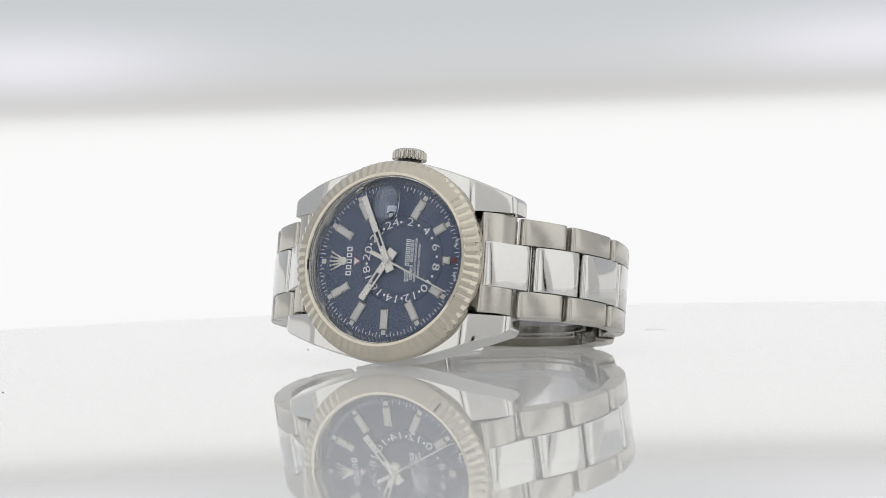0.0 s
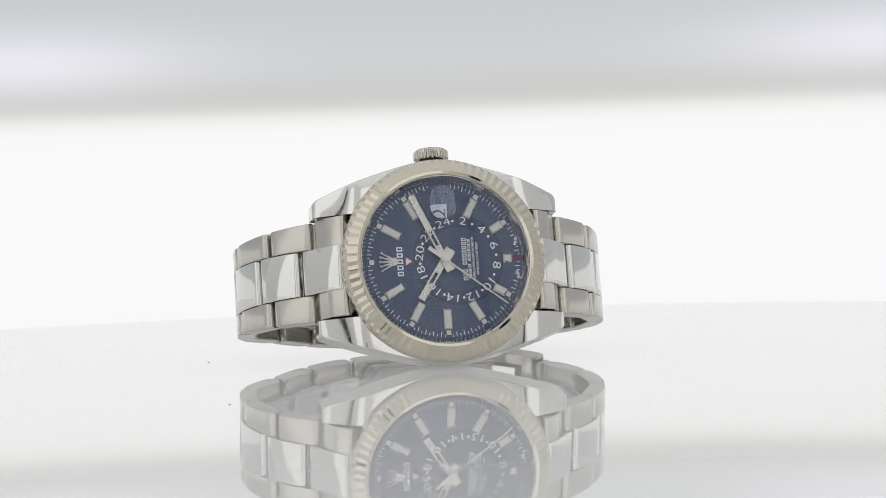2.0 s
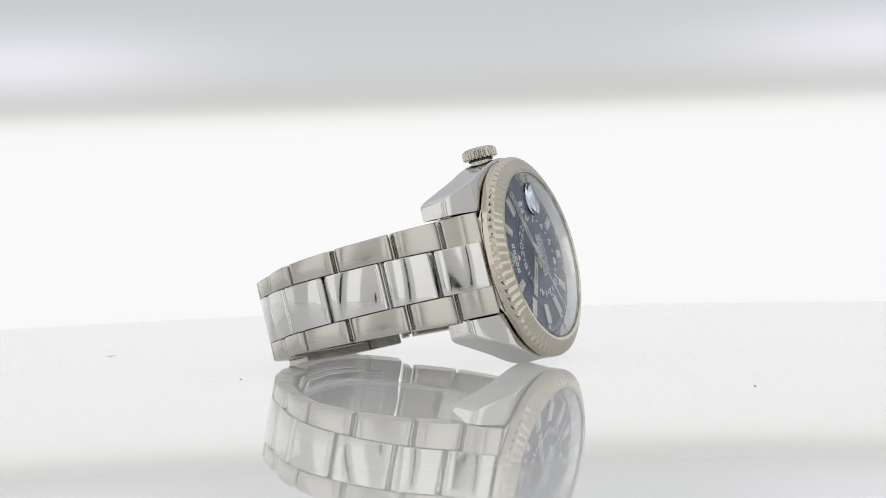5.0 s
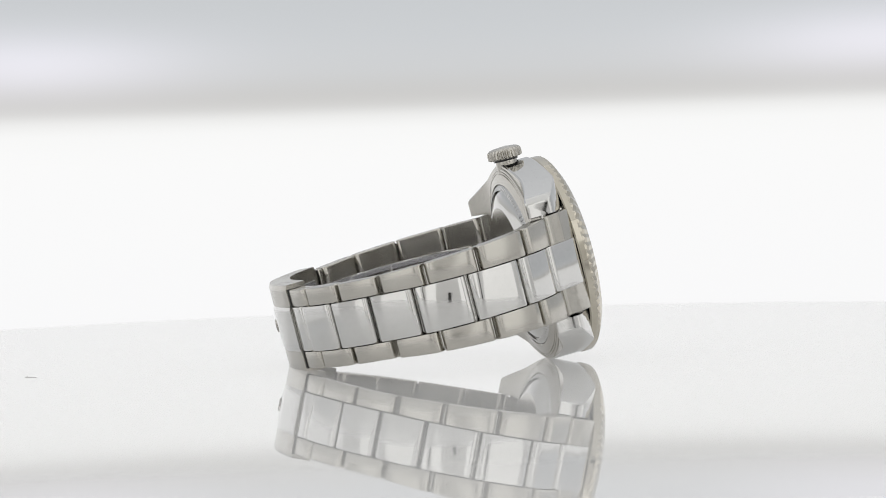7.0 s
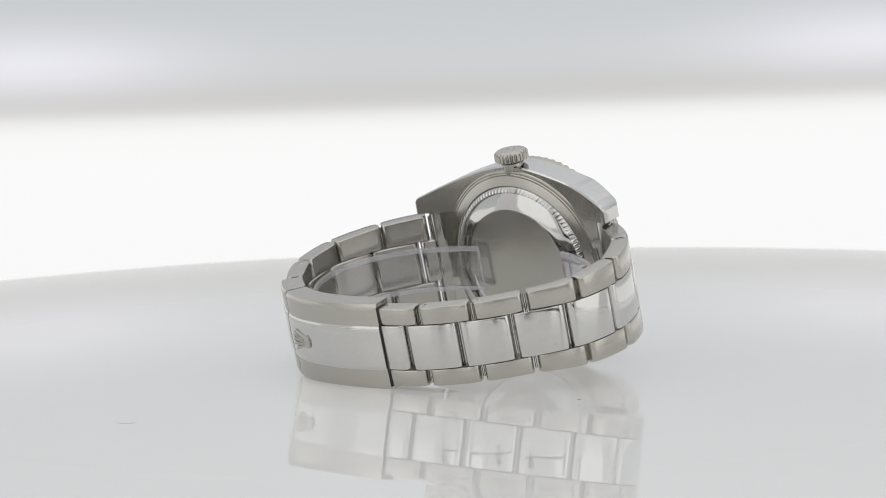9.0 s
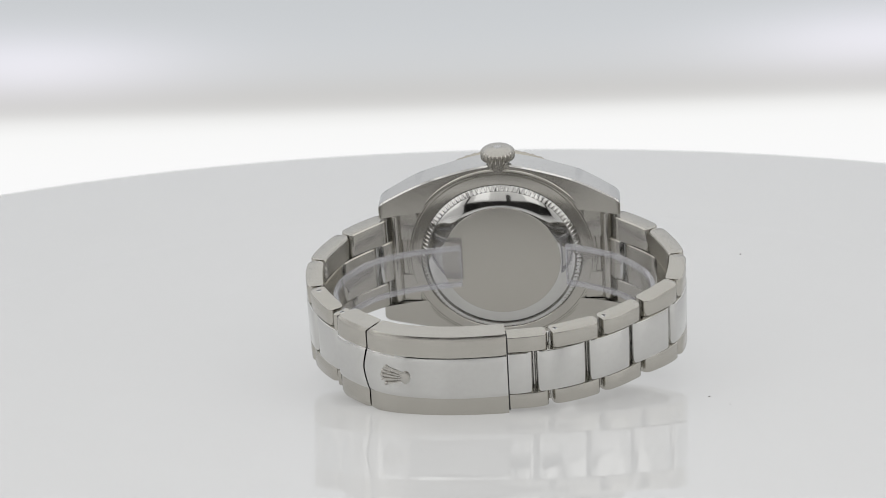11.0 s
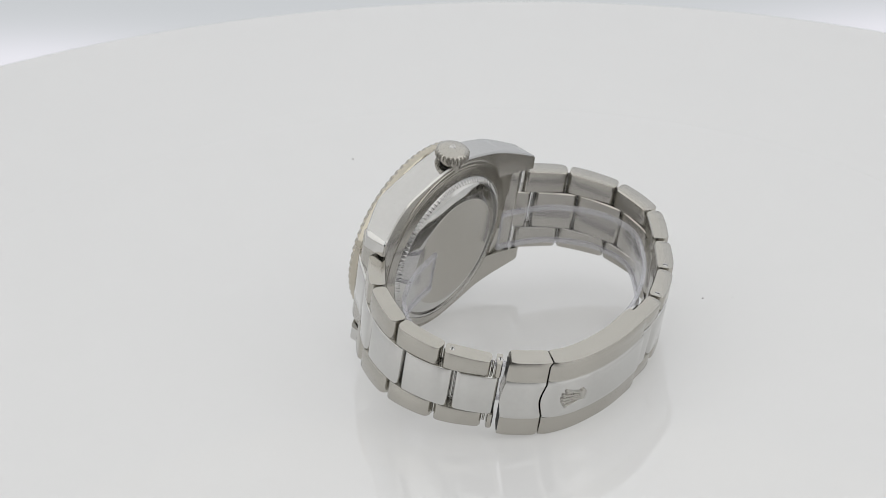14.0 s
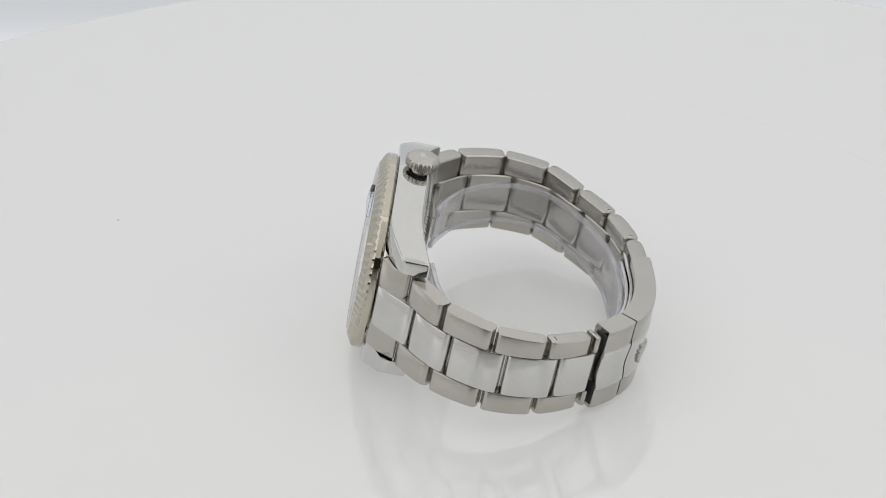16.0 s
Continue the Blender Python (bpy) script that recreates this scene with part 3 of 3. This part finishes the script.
S_CLASP_B = length_at(32.0, 48.9) - 1.2
cuts_b = [S_CLASP_B + 0.6, S_CLASP_B + 3.0] + [length_at(*q) for q in ((38.8, 37.8), (39.8, 26.4), (34.6, 15.2), (26.2, 7.6))]
PITCH = 11.1
link_row(cuts_a, 0.3 * PITCH, (0.4, S_CLASP_A + 1.5))
link_row(cuts_b, -0.3 * PITCH, (S_CLASP_B + 0.9, REACH[-1] - 0.4))

# end links between the lugs
for a, b in ((0.3, cuts_a[0] - 0.3), (cuts_b[-1] + 0.3, REACH[-1] - 0.3)):
    bm = bmesh.new()
    sweep(bm, a, b, lambda s: -10.55 - MID, lambda s: 10.55 - MID, outer=-0.2, inner=-4.0, n=10, c=0.7, arch=0.25)
    side = -1 if a < 1 else 1
    loft(bm, [[(side * x, y, z) for x, y in ((18.6, 5.5), (23.9, 6.2), (24.1, 8.0), (23.8, 8.2), (18.6, 8.2))] for z in (-10.5, 10.5)])
    end_link = part("end_link", bm, BRUSHED, watch, "satin steel end link between the lugs", smooth=40)
    for z0, z1 in ((4.4, 10.7), (-10.7, -4.4)):
        bm = bmesh.new()
        rim = [(18.2, 7.0), (24.3, 7.0), (24.5, 7.3), (24.5, 8.3), (24.2, 8.55), (18.2, 8.55)]
        loft(bm, [[(side * x, y, z) for x, y in rim] for z in (z0, z1)])
        part("ear", bm, SATIN, end_link, "flat ear beside the lug", smooth=20)



def rod(name, x, y, z0, z1, r, mat, parent, label=""):
    bm = bmesh.new()
    loft(bm, [[(x + q * r * math.cos(k * math.pi / 6), y + q * r * math.sin(k * math.pi / 6), z) for k in range(12)] for z, q in ((z0, 1), (z1 - 0.06, 1), (z1, 0.85))])
    return part(name, bm, mat, parent, label, smooth=40)


for x in (-25.0, 25.0):
    rod("spring_bar", x, 8.0, -10.95, 10.95, 0.4, POLISHED, watch, "thin steel bar behind the end link")
    # dark slabs on the ears paint the shade of recesses beside the lugs
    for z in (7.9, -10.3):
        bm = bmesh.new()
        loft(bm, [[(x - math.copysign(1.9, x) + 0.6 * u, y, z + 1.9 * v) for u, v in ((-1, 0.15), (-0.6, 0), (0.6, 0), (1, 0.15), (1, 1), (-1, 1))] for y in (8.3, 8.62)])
        part("recess_shade", bm, GAP_SHADE, watch, "dark slab for the shade in the recess beside the lug", smooth=0)
# slotted screws in the upper edges of the links beside the clasp
for at in (cuts_b[1] + 9.2, cuts_b[1] - 1.3, cuts_a[-2] - 1.6, cuts_a[-3] - 1.6):
    p, o = on_line(at)
    x, y, top = p.x - o.x * 1.6, p.y - o.y * 1.6, MID + taper(at)
    screw = rod("link_screw", x, y, top - 1.0, top + 0.03, 0.62, POLISHED, watch, "small slotted steel screw")
    # dark bar laid on the head, painting the shade in its cut
    bm = bmesh.new()
    loft(bm, [[(x + u * 0.5 * o.x - v * 0.12 * o.y, y + u * 0.5 * o.y + v * 0.12 * o.x, z) for u, v in ((-1, -1), (1, -1), (1, 1), (-1, 1))] for z in (top, top + 0.045)])
    part("cut_shade", bm, GAP_SHADE, screw, "dark bar for the shade in the screw's cut", smooth=0)

# clasp: a long cover with a raised polished middle, and a short end piece, parted by a wavy slit
S_SPLIT = length_at(25.0, 55.5)


def slit(z):
    """How far the slit bows along the bracelet at the height z."""
    return 0.95 * math.cos(z * math.pi / 9.5) ** 1.5 if abs(z) < 4.75 else -0.9 * max(0.0, z - 8.6)


def broad_sweep(bm, s0, s1, w, outer, inner, wave0, wave1, n=16, across=24, c=0.35):
    """A wide plate along the bracelet, with many points across so that its ends may follow the slit."""
    zs = [-w + 2 * w * k / across for k in range(across + 1)]
    rings = []
    for k in range(n + 1):
        u = k / n
        e = c * 0.8 if k in (0, n) else 0.0
        top, low = [], []
        for z in zs:
            s = s0 + (s1 - s0) * u + slit(z) * (wave0 * (1 - u) ** 4 + wave1 * u ** 4)
            p, o = on_line(s)
            edge = c if abs(z) > w - 0.01 else 0.0
            h = outer - e - edge
            top.append((p.x + o.x * h, p.y + o.y * h, MID + z))
            low.append((p.x + o.x * (inner + e), p.y + o.y * (inner + e), MID + z))
        rings.append(top + low[::-1])
    loft(bm, rings)


def build_clasp(s0, s1, name, label, wave0, wave1, n):
    bm = bmesh.new()
    broad_sweep(bm, s0, s1, 9.45, 0.95, -3.9, wave0, wave1, n)
    clasp = part(name, bm, BRUSHED, watch, label, smooth=40)
    bm = bmesh.new()
    broad_sweep(bm, s0 + 0.03, s1 - 0.03, CENTRE, 1.2, 0.6, wave0, wave1, n, 16, 0.25)
    part("middle_band", bm, POLISHED, clasp, "polished raised middle band", smooth=40)
    return clasp


# dark fillers that paint the shade under the lips of the clasp
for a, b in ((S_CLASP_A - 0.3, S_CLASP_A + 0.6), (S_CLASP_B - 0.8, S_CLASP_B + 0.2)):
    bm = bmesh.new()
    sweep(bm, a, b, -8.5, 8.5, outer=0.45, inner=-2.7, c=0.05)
    part("lip_shade", bm, GAP_SHADE, watch, "dark filler for the shade under the clasp's lip", smooth=0)
clasp_cover = build_clasp(S_CLASP_A, S_SPLIT - 0.18, "clasp_cover", "satin steel folding clasp cover", 0, 1, 20)
build_clasp(S_SPLIT + 0.18, S_CLASP_B, "clasp_end", "satin steel end piece of the clasp", 1, 0.6, 8)


def build_clasp_emblem():
    """Five rounded prongs fanning from an oval foot, each with a ball at its tip."""
    s = length_at(19.4, 58.5)
    bm = bmesh.new()
    def place(ds, z, h):
        p, o = on_line(s + ds)
        return (p.x + o.x * (h + 1.15), p.y + o.y * (h + 1.15), MID + z)
    outline = [(-2.6, -0.9), (-1.2, -1.2), (0.6, -1.75), (1.6, -2.05), (2.2, -1.0), (2.35, 0.0), (2.2, 1.0), (1.6, 2.05), (0.6, 1.75), (-1.2, 1.2), (-2.6, 0.9), (-3.0, 0.0)]
    loft(bm, [[place(d, z, -0.1) for d, z in outline], [place(d, z, 0.12) for d, z in outline], [place(d * 0.93, z * 0.9, 0.2) for d, z in outline]])
    for q in range(-2, 3):
        tip, spread = 2.5 - 0.2 * q * q, q * 0.92
        rings = []
        for k in range(6):
            u = k / 5
            d, z, w = -1.5 + (tip + 1.5) * u, q * 0.4 + (spread - q * 0.4) * u, 0.27 + 0.12 * u
            rings.append([place(d, z - w, 0.1), place(d, z - w * 0.6, 0.42), place(d, z + w * 0.6, 0.42), place(d, z + w, 0.1)])
        loft(bm, rings)
        bmesh.ops.create_icosphere(bm, subdivisions=2, radius=0.45, matrix=Matrix.Translation(place(tip + 0.1, spread, 0.22)))
    foot = [(0.95 * math.cos(k * math.pi / 8) - 2.2, 1.4 * math.sin(k * math.pi / 8)) for k in range(16)]
    loft(bm, [[place(d, z, -0.1) for d, z in foot], [place(d, z, 0.38) for d, z in foot], [place(-2.2 + (d + 2.2) * 0.75, z * 0.8, 0.5) for d, z in foot]])
    part("clasp_emblem", bm, HAND_STEEL, clasp_cover, "raised five-pronged emblem", smooth=35)


build_clasp_emblem()

# folded inner blades of the clasp
for s0, s1, half, outer in ((S_CLASP_A - 6.5, S_SPLIT - 2.0, 7.6, -4.0), (S_CLASP_A - 4.0, S_CLASP_B - 4.0, 6.8, -4.8)):
    bm = bmesh.new()
    sweep(bm, s0, s1, lambda s: -half + 2.0 * max(0.0, 1 - (s - s0) / 2.5) ** 2, lambda s: half - 2.0 * max(0.0, 1 - (s - s0) / 2.5) ** 2, outer=outer, inner=outer - 0.65, c=0.12, n=28)
    part("clasp_blade", bm, POLISHED, watch, "curved polished blade folded inside the clasp", smooth=35)

# ---- clear plastic guard inside the bracelet ----
guard = tagged(new("bracelet_guard"), "clear plastic protective strip curled inside the watch bracelet", "plastic strip")
GUARD = [(-14.5, 12.8), (-18.5, 14.2), (-26.0, 18.5), (-32.0, 26.5), (-32.5, 35.5), (-26.5, 43.0), (-19.0, 48.2), (-10.0, 52.0), (-2.0, 53.4), (7.0, 54.0), (17.0, 53.0), (22.5, 50.4), (28.3, 45.0), (33.2, 36.5), (33.5, 28.0), (28.0, 19.5), (19.0, 14.8), (9.0, 12.6)]
gl = smooth_line(GUARD, 8)


def strip(z0, z1, t0, t1):
    bm = bmesh.new()
    rings = []
    for i, p in enumerate(gl):
        d = (gl[min(i + 1, len(gl) - 1)] - gl[max(i - 1, 0)]).normalized()
        o = Vector((-d.y, d.x))
        rings.append([(p.x + o.x * h, p.y + o.y * h, MID + z) for h, z in ((t0, z0), (t1, z0), (t1, z1), (t0, z1))])
    loft(bm, rings)
    return bm


part("film", strip(-3.98, 3.98, -0.15, 0.15), PLASTIC, guard).visible_shadow = False
part("edge_bead", strip(4.0, 4.95, -0.45, 0.45), RIM_PLASTIC, guard, "thicker rounded edge").visible_shadow = False
part("edge_bead", strip(-4.95, -4.0, -0.45, 0.45), RIM_PLASTIC, guard, "thicker rounded edge").visible_shadow = False
for p, q in ((gl[0], gl[1]), (gl[-1], gl[-2])):
    d = (p - q).normalized() * 0.35
    o = Vector((-d.y, d.x))
    bm = bmesh.new()
    loft(bm, [[(p.x + u * d.x + v * o.x, p.y + u * d.y + v * o.y, MID + z) for u, v in ((0.02, -1), (1, -0.6), (1, 0.6), (0.02, 1))] for z in (-4.9, 4.9)])
    part("end_edge", bm, RIM_PLASTIC, guard, "thick cut end").visible_shadow = False


# ---- dust on the table ----
specks = []


def dust(x, y, size):
    bm = bmesh.new()
    bmesh.ops.create_icosphere(bm, subdivisions=2, radius=size)
    for v in bm.verts:
        v.co *= 1 + 0.5 * noise.noise(v.co * 9 / size * 0.2 + Vector((x, y, 0)))
        v.co.z = abs(v.co.z) * 0.6
    speck = tagged(part("dust_speck", bm, DUST, None), "tiny dark dust speck on the glossy table", "dust", "dust on the table")
    speck.matrix_basis = pose(x * MM, y * MM, 0)
    specks.append(speck)


def hair(x, y, turn, length):
    bm = bmesh.new()
    rings = []
    for k in range(9):
        u = k / 8 - 0.5
        px, py = u * length, 0.9 * math.cos(u * 5)
        rings.append([(px, py + 0.022 * math.cos(a), 0.025 + 0.022 * math.sin(a)) for a in (0, 1.57, 3.14, 4.71)])
    loft(bm, rings)
    fibre = tagged(part("fibre", bm, DUST, None), "short dark fibre on the glossy table", "fibre", "dust on the table")
    fibre.matrix_basis = pose(x * MM, y * MM, 0, 0, 0, turn)
    specks.append(fibre)


dust(-53.5, 24.5, 0.24)
dust(-57.9, 29.5, 0.12)
dust(-57.9, -87.8, 0.22)
hair(4.0, 93.0, 20, 4.6)


def motions():
    times = [0.5 * k for k in range(33)]
    walk(turntable, [(t, stage_pose(t, False)) for t in times])
    walk(rotor, [(t, Matrix.Rotation(radians(18.2375 * t - 27.34), 4, "Z")) for t in times])
    for speck in specks:
        base = speck.matrix_basis.copy()
        walk(speck, [(t, stage_pose(t) @ base) for t in times])
    walk(watch, [(t, stage_pose(t) @ WATCH_ON_STAGE) for t in times])
    walk(guard, [(t, stage_pose(t) @ WATCH_ON_STAGE) for t in times])
    walk(seconds_hand, [(t, hand_pose(205.6 + 6.0 * t)) for t in times])


motions()
